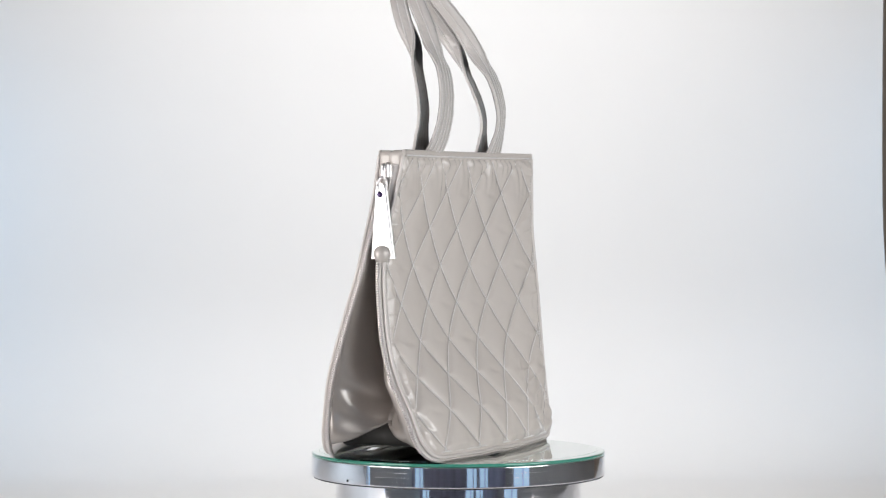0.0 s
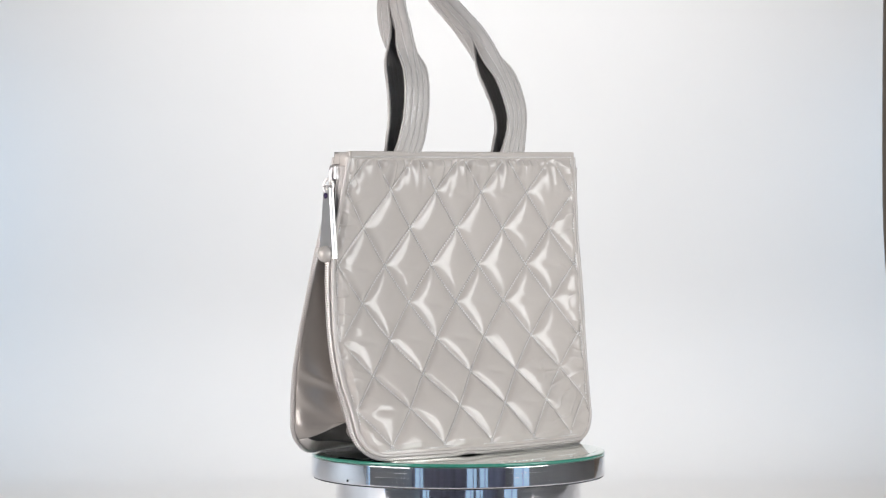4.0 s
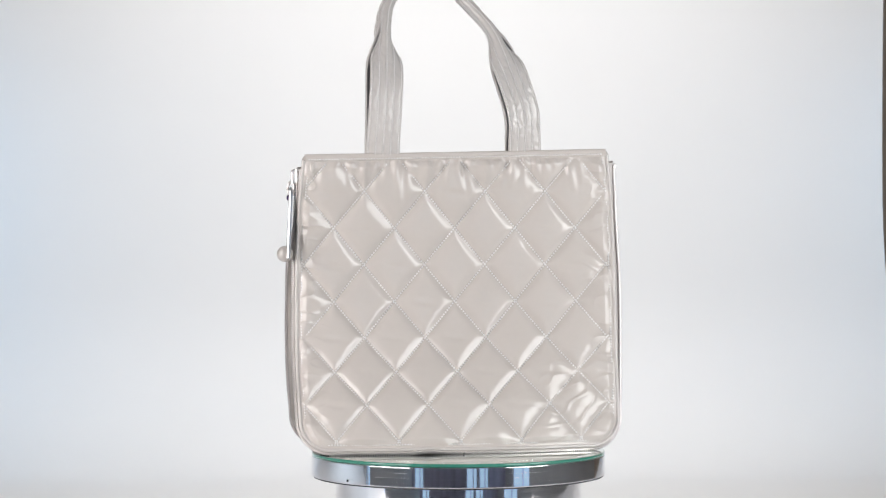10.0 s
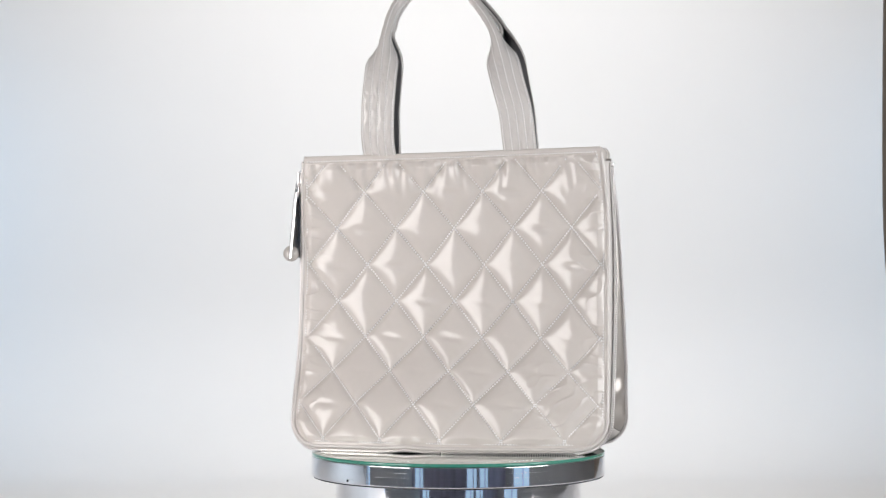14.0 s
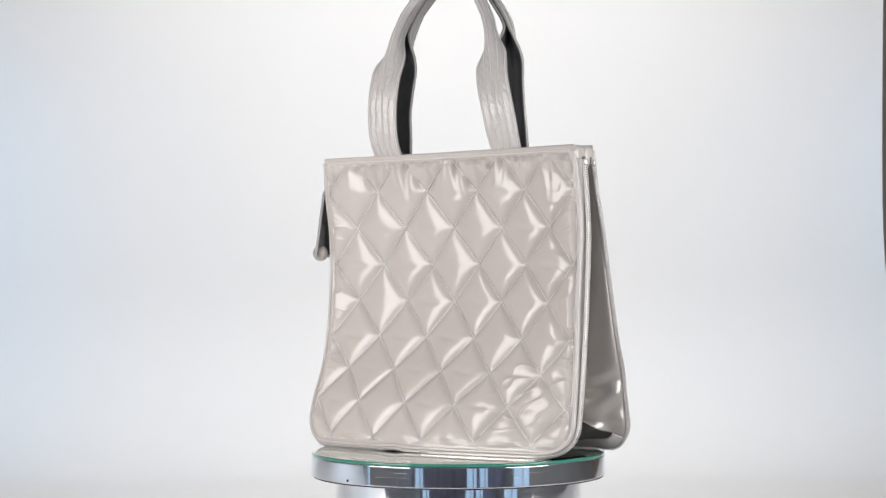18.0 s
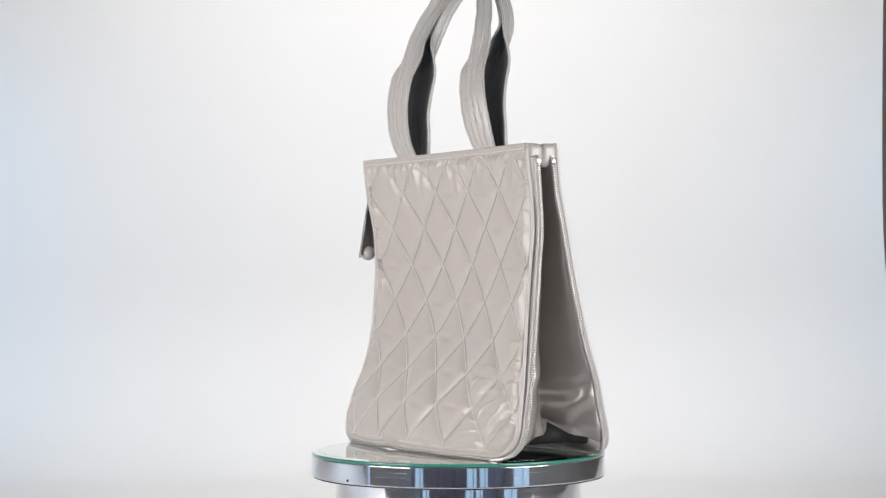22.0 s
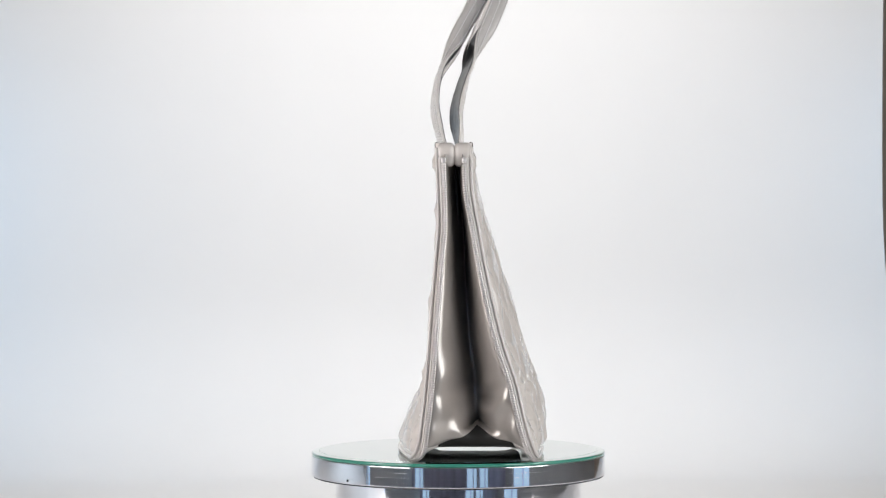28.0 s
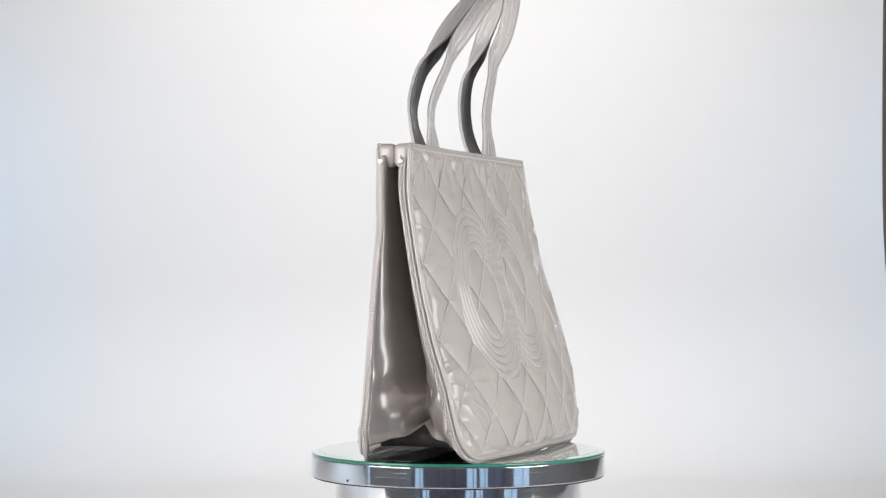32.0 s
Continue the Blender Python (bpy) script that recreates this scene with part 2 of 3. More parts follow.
def turntable():
    top = tagged(new("turntable"), "round mirror-topped display turntable with polished aluminium rim and drum", "turntable")
    # mirror plate with a bevelled border and a green glass edge
    v, f = lathe([(DISC_R - 0.0075, -0.0032), (DISC_R - 0.0075, 0.0)], 160)
    plate = part("mirror_plate", mesh_of("mirror_plate", v, f, False), MIRROR, top, "round silvered mirror")
    a = np.linspace(0, 2 * np.pi, 160, endpoint=False)
    ring = np.array([[(r * np.cos(t), r * np.sin(t), z) for t in a] for r, z in [(DISC_R - 0.0073, -0.0001), (DISC_R - 0.0012, -0.0009)]])
    v, f = grid(ring, wrap_v=True)
    part("mirror_bevel", mesh_of("mirror_bevel", v, f), MIRROR, plate, "bevelled mirror border")
    edge = np.array([[(r * np.cos(t), r * np.sin(t), z) for t in a] for r, z in
                     [(DISC_R - 0.0012, -0.0009), (DISC_R - 0.0003, -0.0013), (DISC_R, -0.0019), (DISC_R, -0.0036), (DISC_R - 0.004, -0.0036)]])
    v, f = grid(edge, wrap_v=True)
    part("glass_edge", mesh_of("glass_edge", v, f), GLASS, plate, "green glass edge of the mirror")
    # rim with turned grooves
    prof = [(0.05, -0.0038), (DISC_R - 0.0006, -0.0038), (DISC_R - 0.0005, -0.0038), (DISC_R + 0.0002, -0.0045), (DISC_R + 0.0002, -0.0048)]
    for z in (-0.0095, -0.0135, -0.0175):
        prof += [(DISC_R + 0.0002, z + 0.00016), (DISC_R + 0.0002, z + 0.0001), (DISC_R + 0.000192, z), (DISC_R + 0.0002, z - 0.0001), (DISC_R + 0.0002, z - 0.00016)]
    prof += [(DISC_R + 0.0002, -0.0210), (DISC_R + 0.0002, -0.0214), (DISC_R - 0.0006, -0.0222), (DISC_R - 0.0008, -0.0222), (0.05, -0.0222)]
    v, f = lathe(prof, 192)
    rim = mesh_of("rim", v, f)
    part("rim", rim, ALU, top, "polished aluminium rim with turned grooves")
    v, f = lathe([(0.05, -0.0224), (DISC_R - 0.0012, -0.0224), (DISC_R - 0.0012, -0.0232), (0.05, -0.0232)], 160)
    part("shadow_joint", mesh_of("shadow_joint", v, f, False), GAP, top, "dark joint under the rim")
    bm = box_bm(0.0016, 0.0010, 0.0022, 0.0002)
    o = part("index_mark", bm, GAP, top, "small dark index mark")
    ang = radians(-136.5)
    o.matrix_local = pose((DISC_R + 0.0003) * math.cos(ang), (DISC_R + 0.0003) * math.sin(ang), -0.0190, 0, 0, math.degrees(ang) + 90)

    R = 0.1117
    prof = [(0.06, -0.0234), (R - 0.0012, -0.0234), (R - 0.001, -0.0234), (R, -0.0242), (R, -0.0245)]
    for z in (-0.0285, -0.034, -0.0395, -0.045, -0.0505, -0.056):
        prof += [(R, z + 0.00016), (R, z + 0.0001), (R - 0.000008, z), (R, z - 0.0001), (R, z - 0.00016)]
    prof += [(R, -0.1115), (R, -0.112), (R - 0.001, -0.113), (R - 0.0012, -0.113), (0.06, -0.113)]
    v, f = lathe(prof, 192)
    part("drum", mesh_of("drum", v, f), ALU, top, "polished aluminium drum with turned grooves")
    v, f = lathe([(R + 0.006, -0.1199), (R + 0.006, -0.1145), (R + 0.004, -0.113), (0.05, -0.113)], 96)
    part("foot", mesh_of("foot", v, f, False), GAP, top, "black rubber foot ring")
    return plate


MIRROR_PLATE = turntable()

# ---- the handbag ----
# Outlines of its two panels: x across, y deep, z up; the plain panel is A (outwards is -y), the one with the ring motif is B (+y).
ZS = [0.0, 0.042, 0.07, 0.10, 0.133, 0.167, 0.20, 0.23, 0.275]
PROFILES = {
    "A": ([-0.048, -0.0345, -0.0215, -0.0135, -0.0098, -0.0085, -0.0112, -0.0187, -0.027],
          [-0.055, -0.039, -0.0225, -0.008, -0.0006, 0.0015, -0.001, -0.004, -0.011],
          [-0.026, -0.020, -0.017, -0.0145, -0.012, -0.009, -0.006, -0.0065, -0.0085]),
    "B": ([0.057, 0.051, 0.046, 0.037, 0.026, 0.015, 0.010, 0.006, 0.001],
          [0.076, 0.076, 0.068, 0.058, 0.048, 0.038, 0.028, 0.018, 0.009],
          [0.078, 0.067, 0.0605, 0.0507, 0.0425, 0.0353, 0.0295, 0.0242, 0.0228]),
}
CURVES = {k: [hermite(ZS, c) for c in v] for k, v in PROFILES.items()}
SIGN = {"A": -1.0, "B": 1.0}
BOTTOM, CORNER = 0.0058, 0.024


def narrower(z):
    """How far the panel draws in towards its top edge, 0 to 1."""
    k = np.clip((np.asarray(z) - 0.19) / 0.075, 0, 1)
    return k * k


LEFT = {
    "A": hermite([-0.01, 0.03, 0.052, 0.072, 0.10, 0.134, 0.175, 0.20, 0.2165, 0.237, 0.2577, 0.28],
                 [-0.143, -0.1435, -0.1446, -0.1454, -0.1460, -0.1459, -0.1453, -0.1445, -0.1434, -0.1416, -0.1397, -0.1385]),
    "B": hermite([-0.01, 0.03, 0.052, 0.072, 0.093, 0.134, 0.175, 0.196, 0.2165, 0.237, 0.2577, 0.28],
                 [-0.146, -0.1467, -0.1486, -0.1498, -0.1506, -0.1508, -0.1495, -0.1455, -0.1415, -0.1388, -0.1372, -0.1365]),
}
DRAWN_IN = hermite([-0.01, 0.03, 0.055, 0.075, 0.10, 0.28], [0.0040, 0.0040, 0.0032, 0.0018, 0.0010, 0.0010])


def left_x(z, side="A"):
    return LEFT[side](z)


def right_x(z, side="A"):
    return 0.1402 - 0.0048 * narrower(z) + 0.0025 * np.clip((0.25 - z) / 0.2, 0, 1) - (DRAWN_IN(z) if side == "B" else 0.0)


def top_z(u):
    return 0.2668 + 0.0060 * u


def base_y(side, u, z):
    l, c, r = (f(z) for f in CURVES[side])
    return l * (1 - u) * (1 - 2 * u) + c * 4 * u * (1 - u) + r * u * (2 * u - 1)


def inset(z):
    s = np.clip(CORNER - (z - BOTTOM), 0, CORNER)
    return CORNER - np.sqrt(np.maximum(CORNER ** 2 - s ** 2, 0))


def surface(side, x, z):
    """Points and outward normals of a panel without its quilting."""
    def y_at(px, pz):
        return base_y(side, (px - left_x(pz, side)) / (right_x(pz, side) - left_x(pz, side)), pz)
    y = y_at(x, z)
    e = 0.001
    dx = (y_at(x + e, z) - y_at(x - e, z)) / (2 * e)
    dz = (y_at(x, z + e) - y_at(x, z - e)) / (2 * e)
    n = unit(np.stack([-dx, np.ones_like(dx), -dz], -1)) * SIGN[side]
    return np.stack([x, y, z], -1), n


# length along the panel's middle, from the bottom, in which the quilting is even
ZT = np.linspace(-0.01, 0.28, 300)
ARC = {}
for _k in ("A", "B"):
    _y = base_y(_k, 0.5 + 0 * ZT, ZT)
    ARC[_k] = np.concatenate([[0], np.cumsum(np.hypot(np.diff(ZT), np.diff(_y)))])
PITCH_X, PITCH_S = 0.0553, 0.0670


def arc_of(side, z):
    return np.interp(z, ZT, ARC[side])


def z_of(side, s):
    return np.interp(s, ARC[side], ZT)


def lattice(side, x, z):
    s = arc_of(side, z) - arc_of(side, 0.2017)
    a, b = (x + 0.0028) / PITCH_X, s / PITCH_S
    return a + b, a - b


RINGS = [(-0.037, 0.1430), (0.037, 0.1430)]
RING_A, RING_B, RING_STEP, RING_COUNT = 0.055, 0.0755, 0.0062, 6


def ring_level(cx, cz, x, z):
    """Distance inwards from the outermost oval, in ring steps."""
    q = np.hypot((x - cx) / RING_A, (z - cz) / RING_B)
    return (1 - q) * (RING_A + RING_B) / 2 / RING_STEP


def relief(side, x, z):
    """Height of the padding over the panel."""
    f1, f2 = lattice(side, x, z)
    wob = wander(11 if side == "A" else 12)
    k1, k2 = np.floor(f1), np.floor(f2)
    cell = np.sin(k1 * 12.9 + k2 * 78.2) * 43758.5
    cell = cell - np.floor(cell)
    gap_w = 1 / math.hypot(1 / PITCH_X, 1 / PITCH_S)
    d1 = np.abs(f1 - np.round(f1)) * gap_w
    d2 = np.abs(f2 - np.round(f2)) * gap_w
    # flat seam floor under the thread, then a round rise
    e1, e2 = (np.hypot(np.maximum(d - 0.0006, 0), 0.0006) - 0.0006 + 1e-7 for d in (d1, d2))
    near = (e1 ** -1.9 + e2 ** -1.9) ** (-1 / 1.9)
    p = 1 - np.exp(-near / 0.0054)
    h = (0.0045 if side == "A" else 0.0036) * (0.92 + 0.16 * cell) * p
    # a level crease across the middle of many pads
    c1, c2 = f1 - k1 - 0.5, f2 - k2 - 0.5
    across, along = (c1 + c2) / 2 * PITCH_X, (c1 - c2) / 2 * PITCH_S
    h = h - 0.0011 * np.clip(1.5 * cell - 0.2, 0, 1) * np.exp(-((along + 0.0015 + 0.12 * across) / 0.0034) ** 2 - (across / 0.0095) ** 2)
    # one-sided slump of each pad
    h = h + 0.0003 * p * wob(x / 0.06, z / 0.06)
    fine = wander(61)
    h = h + 0.00012 * np.exp(-d1 / 0.0050) * np.minimum(d1 / 0.002, 1) * fine(f2 * gap_w / 0.009, f1 * gap_w / 0.03)
    h = h + 0.00012 * np.exp(-d2 / 0.0050) * np.minimum(d2 / 0.002, 1) * fine(f1 * gap_w / 0.009 + 9, f2 * gap_w / 0.03)
    if side == "B":
        inside = np.zeros_like(x)
        ridge = np.zeros_like(x)
        for cx, cz in RINGS:
            lv = ring_level(cx, cz, x, z)
            band = (lv > 0) & (lv < RING_COUNT - 1)
            inside = np.where(band, 1.0, inside)
            ridge = np.where(band, np.maximum(ridge, 0.0018 * np.power(np.abs(np.sin(np.pi * lv)), 0.7)), ridge)
        h = np.where(inside > 0, ridge, h)
    d_top = top_z((x - left_x(z, side)) / (right_x(z, side) - left_x(z, side))) - z
    d_left, d_right = x - left_x(z, side), right_x(z, side) - x
    d_bot = z - BOTTOM
    edge = np.minimum(np.minimum(d_top - 0.0062, d_bot - 0.002), np.minimum(d_left, d_right) - inset(z) - 0.002)
    h = h * np.clip(edge / 0.0055, 0, 1) ** 0.8
    # gathers along the seams
    g = wander(31)
    drop = 0.021 + 0.013 * g(x / 0.03, 0 * x + 2)
    pleat = np.sin(2 * np.pi * (x / 0.0112 + 0.35 * g(x / 0.05, z / 0.05)))
    h = h + 0.0015 * np.exp(-(d_top / np.maximum(drop, 0.006)) ** 2) * (0.7 + 0.5 * np.exp(-((x - 0.015) / 0.07) ** 2)) * (0.8 * pleat + 0.9 * g(x / 0.010, z / 0.10))
    def ridge(w):      # a sharp fold with soft flanks
        return np.power(1 - np.minimum(np.abs(w), 1), 2.5)
    h = h + np.exp(-(d_right / 0.020) ** 2) * (0.0013 * g(x / 0.030 + 3, z / 0.019) + 0.0010 * ridge(2.2 * g(x / 0.034 + 8, z / 0.022 + 1)))
    h = h + np.exp(-(d_left / 0.018) ** 2) * (0.0014 * g(x / 0.028 + 7, z / 0.018) + 0.0010 * ridge(2.2 * g(x / 0.034 + 2, z / 0.021 + 6)))
    h = h + 0.0006 * np.exp(-(d_bot / 0.018) ** 2) * g(x / 0.016, z / 0.06 + 5)
    if side == "B":      # soft upright drapes over the whole panel
        drape = wander(81)
        h = h + 0.0006 * drape(x / 0.034 + 0.25 * z / 0.03, z / 0.11) + 0.0011 * np.exp(-(d_top / 0.045) ** 2) * drape(x / 0.021 + 4, z / 0.09)
    crumple = wander(71)
    h = h + np.exp(-((x - 0.098) / 0.03) ** 2 - ((z - 0.045) / 0.032) ** 2) * (0.0006 * crumple(x / 0.024, z / 0.017) + 0.0014 * ridge(2.2 * crumple(x / 0.040 + 3, z / 0.026)))
    return h * np.clip((np.minimum(edge, d_top - 0.0055) + 0.001) / 0.0025, 0, 1)


def stitches(runs, pitch=0.0026, length=0.0020, radius=0.00072, lift=0.0005, shift=0.0):
    """Runs of thread: each run is an array of points with an array of outward normals."""
    verts, faces = [], []
    for pts, nrm in runs:
        d = np.concatenate([[0], np.cumsum(np.linalg.norm(np.diff(pts, axis=0), axis=1))])
        if d[-1] < pitch:
            continue
        at = np.arange(pitch / 2 + shift, d[-1], pitch)
        p = np.stack([np.interp(at, d, pts[:, i]) for i in range(3)], -1)
        q = np.stack([np.interp(at + 1e-4, d, pts[:, i]) for i in range(3)], -1)
        n = unit(np.stack([np.interp(at, d, nrm[:, i]) for i in range(3)], -1))
        t = unit(q - p + 1e-12)
        b = np.cross(t, n)
        for c, tt, nn, bb in zip(p + n * lift, t, n, b):
            k = len(verts)
            verts += [c - tt * length / 2 - nn * radius * 0.5, c + tt * length / 2 - nn * radius * 0.5]
            for step in (-0.3, 0.3):
                m = c + tt * length * step
                verts += [m + bb * radius, m + nn * radius * 0.4, m - bb * radius, m - nn * radius]
            for i in range(4):
                j = (i + 1) % 4
                faces += [(k, k + 2 + j, k + 2 + i), (k + 2 + i, k + 2 + j, k + 6 + j, k + 6 + i), (k + 1, k + 6 + i, k + 6 + j)]
    return verts, faces


def inside_panel(side, x, z, margin):
    u = (x - left_x(z, side)) / (right_x(z, side) - left_x(z, side))
    return (x > left_x(z, side) + inset(z) + margin) & (x < right_x(z, side) - inset(z) - margin) & (z > BOTTOM + margin) & (z < top_z(u) - 0.008)


def split_runs(keep, pts, nrm):
    runs, i = [], 0
    while i < len(keep):
        if keep[i]:
            j = i
            while j < len(keep) and keep[j]:
                j += 1
            if j - i > 2:
                runs.append((pts[i:j], nrm[i:j]))
            i = j
        i += 1
    return runs


def outline(side, off=0.0, inward=0.0, count=520, top=0.0):
    """The seam from one top corner round the bottom to the other: off metres outside the panel's edge, inward towards the other panel."""
    z_hi_l, z_hi_r = top_z(0.0) - top, top_z(1.0) - top
    r = CORNER + off
    zb = BOTTOM - off
    pts = []
    flange = 0.6 if side == "A" else 0.0      # the zip leaves the drawn-in panel towards the top
    xl = lambda z: left_x(z, side) - off - (off > 0.0015) * flange * 0.0050 * narrower(z)
    xr = lambda z: right_x(z, side) + off + (off > 0.0015) * flange * 0.0070 * narrower(z)
    # the zip chain stands out along the middle of this edge
    proud = lambda z: (side == "A") * (off > 0.003) * 0.0026 * np.sin(np.pi * np.clip((z - 0.03) / 0.225, 0, 1)) ** 1.5
    for z in np.linspace(z_hi_l, zb + r, 200):
        pts.append((xl(z), z))
    for a in np.linspace(0, math.pi / 2, 26)[1:]:
        pts.append((xl(zb + r) + r - r * math.cos(a), zb + r - r * math.sin(a)))
    for x in np.linspace(xl(zb) + r, xr(zb) - r, 160)[1:]:
        pts.append((x, zb))
    for a in np.linspace(0, math.pi / 2, 26)[1:]:
        pts.append((xr(zb + r) - r + r * math.sin(a), zb + r - r * math.cos(a)))
    for z in np.linspace(zb + r, z_hi_r, 200)[1:]:
        pts.append((xr(z) + proud(z), z))
    pts = np.array(pts)
    d = np.concatenate([[0], np.cumsum(np.linalg.norm(np.diff(pts, axis=0), axis=1))])
    at = np.linspace(0, d[-1], count)
    x, z = np.interp(at, d, pts[:, 0]), np.interp(at, d, pts[:, 1])
    u = np.clip((x - left_x(z, side)) / (right_x(z, side) - left_x(z, side)), 0, 1)
    k = np.clip((z - 0.175) / 0.075, 0, 1)
    meet = 1 + (1.35 if side == "A" else 0.75) * k * k * (3 - 2 * k) * (x < 0)
    under = np.clip((0.016 - z) / 0.012, 0, 1) * np.clip((0.135 - np.abs(x)) / 0.02, 0, 1)
    close = 1 - (0.22 if side == "A" else 0.0) * (x < 0)
    y = base_y(side, u, np.maximum(z, 0)) - SIGN[side] * inward * close * meet * (1 - 0.65 * under)
    z = z + 0.0012 * np.exp(-((x + 0.032) / 0.013) ** 2) * (z < 0.03)
    return np.stack([x, y, z], -1)


def outward_xz(path):
    t = np.gradient(path[:, [0, 2]], axis=0)
    n = unit(np.stack([t[:, 1], -t[:, 0]], -1))
    n = n * np.sign((n * (path[:, [0, 2]] - np.array([0.0, 0.15]))).sum(1, keepdims=True).mean() or 1)
    return np.stack([n[:, 0], 0 * n[:, 0], n[:, 1]], -1)


def panel(side, bag):
    rows, cols = 360, 380
    v = np.linspace(0, 1, rows)
    u = np.linspace(0, 1, cols)
    U, V = np.meshgrid(u, v)
    Z = BOTTOM + V * (top_z(U) - BOTTOM)
    ins = inset(Z)
    X = left_x(Z, side) + ins + U * (right_x(Z, side) - left_x(Z, side) - 2 * ins)
    p, n = surface(side, X, Z)
    p = p + n * relief(side, X, Z)[..., None]
    # fine front, thick edge, plainer back
    front, faces = grid(p)
    back = (p - n * 0.0035)
    rim = np.concatenate([[(0, j) for j in range(cols)], [(i, cols - 1) for i in range(1, rows)], [(rows - 1, j) for j in range(cols - 2, -1, -1)], [(i, 0) for i in range(rows - 2, 0, -1)]])
    k, m = rows * cols, len(rim)
    edge_ids = (rim[:, 0] * cols + rim[:, 1]).tolist()
    for a in range(m):
        b = (a + 1) % m
        faces.append([edge_ids[a], edge_ids[b], k + b, k + a])
    coarse, cf = grid(back[::10, ::10])
    faces += [[a + k + m for a in reversed(q)] for q in cf]
    verts = np.vstack([front, back[rim[:, 0], rim[:, 1]], coarse])
    me = mesh_of("quilted_panel", verts, faces)
    fix_normals(me)
    label = "diamond-quilted grey patent leather panel" if side == "A" else "quilted grey patent panel with stitched oval rings"
    body = part("quilted_panel", me, PATENT, bag, label)

    # quilting thread
    runs = []
    s_mid = arc_of(side, 0.2017)
    s = np.linspace(arc_of(side, BOTTOM), arc_of(side, 0.275), 900)
    for way in (1, -1):
        for k in range(-9, 10):
            x = -0.0028 + PITCH_X * (k - way * (s - s_mid) / PITCH_S)
            z = z_of(side, s)
            keep = inside_panel(side, x, z, 0.004)
            if side == "B":
                for cx, cz in RINGS:
                    lv = ring_level(cx, cz, x, z)
                    keep &= ~((lv > -0.1) & (lv < RING_COUNT - 0.9))
            pts, nn = surface(side, x, z)
            runs += split_runs(keep, pts, nn)
    if side == "B":
        for cx, cz in RINGS:
            for i in range(RING_COUNT):
                q = 1 - i * RING_STEP / ((RING_A + RING_B) / 2)
                a = np.linspace(0, 2 * np.pi, 400)
                x, z = cx + RING_A * q * np.cos(a), cz + RING_B * q * np.sin(a)
                pts, nn = surface(side, x, z)
                runs.append((pts, nn))
    # border rows
    x = np.linspace(left_x(0.27, side) + 0.002, right_x(0.27, side) - 0.002, 300)
    for down in (0.0040,):
        z = top_z((x - left_x(0.27, side)) / (right_x(0.27, side) - left_x(0.27, side))) - down
        pts, nn = surface(side, x, z)
        runs.append((pts + nn * 0.0004, nn))
    edge = outline(side, -0.0032, 0.0, 500, 0.006)
    _, nn = surface(side, edge[:, 0], np.maximum(edge[:, 2], 0.002))
    runs.append((edge, nn))
    vv, ff = stitches(runs)
    me = mesh_of("stitching", vv, ff)
    fix_normals(me)
    part("stitching", me, THREAD, body, "pale sewing thread", "stuff")
    vv, ff = stitches(runs, 0.0026, 0.0005, 0.00030, 0.0001, 0.0013)
    part("perforation", mesh_of("perforation", vv, ff), HOLES, body, "dark needle holes", "stuff")

    # top binding, folded over the upper edge
    x = np.linspace(left_x(0.27, side), right_x(0.27, side), 120)
    sec = [(0.0002, -0.0058), (0.0006, -0.0053), (0.0008, -0.001), (0.0004, 0.0003), (-0.0005, 0.0008), (-0.0018, 0.0008), (-0.0026, 0.0), (-0.0027, -0.0058)]
    zt = top_z((x - left_x(0.27, side)) / (right_x(0.27, side) - left_x(0.27, side)))
    ribs = []
    for o, dz in sec:
        p0, n0 = surface(side, x, zt + dz)
        ribs.append(p0 + np.stack([0 * x, 0 * x + SIGN[side] * o, 0 * x], -1))
    vv, ff = grid(np.array(ribs), wrap_u=True)
    me = mesh_of("top_binding", vv, ff)
    fix_normals(me)
    part("top_binding", me, PATENT, bag)

    # inner wall and folded end tabs of this half
    xi = np.linspace(-0.105, 0.105, 60)
    zi = np.linspace(0.18, 0.264, 12)
    XI, ZI = np.meshgrid(xi, zi)
    p0, n0 = surface(side, XI, ZI)
    depth = 0.0125
    p0 = p0 - np.stack([0 * XI, 0 * XI + SIGN[side] * depth * np.clip((0.3 - ZI) / 0.03, 0.6, 1), 0 * XI], -1)
    vv, ff = slab(p0, -n0, 0.0015)
    part("inner_wall", mesh_of("inner_wall", vv, ff), LINING, bag, "charcoal inner lining")
    p1 = np.array([[(a, b + SIGN[side] * q, c) for a, b, c in surface(side, xi, top_z((xi - left_x(0.27, side)) / (right_x(0.27, side) - left_x(0.27, side))) - 0.004)[0]] for q in (-0.003, -0.0125)])
    nn = np.zeros_like(p1)
    nn[..., 2] = 1
    vv, ff = slab(p1, nn, 0.002)
    part("top_facing", mesh_of("top_facing", vv, ff), PATENT, bag)
    for end, ux in ((0.0, -1), (1.0, 1)):
        xe = float(left_x(0.26, side) if ux < 0 else right_x(0.26, side))
        y0 = float(base_y(side, end, 0.26))
        bm = box_bm(0.012, 0.0165, 0.021, 0.0056, 5)
        for f in bm.faces:
            f.smooth = True
        o = part("end_tab", bm, PATENT, bag, "folded patent end tab")
        o.location = (xe - ux * 0.0035, y0 - SIGN[side] * 0.0080, top_z(end) - 0.0100)
        o.rotation_euler = (0, radians(3 * ux), 0)

    # piping, tape and zip along the seam
    pip = outline(side, 0.0012, 0.0006, 520, 0.004)
    vv, ff = tube(pip, 0.0017, 8)
    part("piping", mesh_of("piping", vv, ff), PIPING, bag)
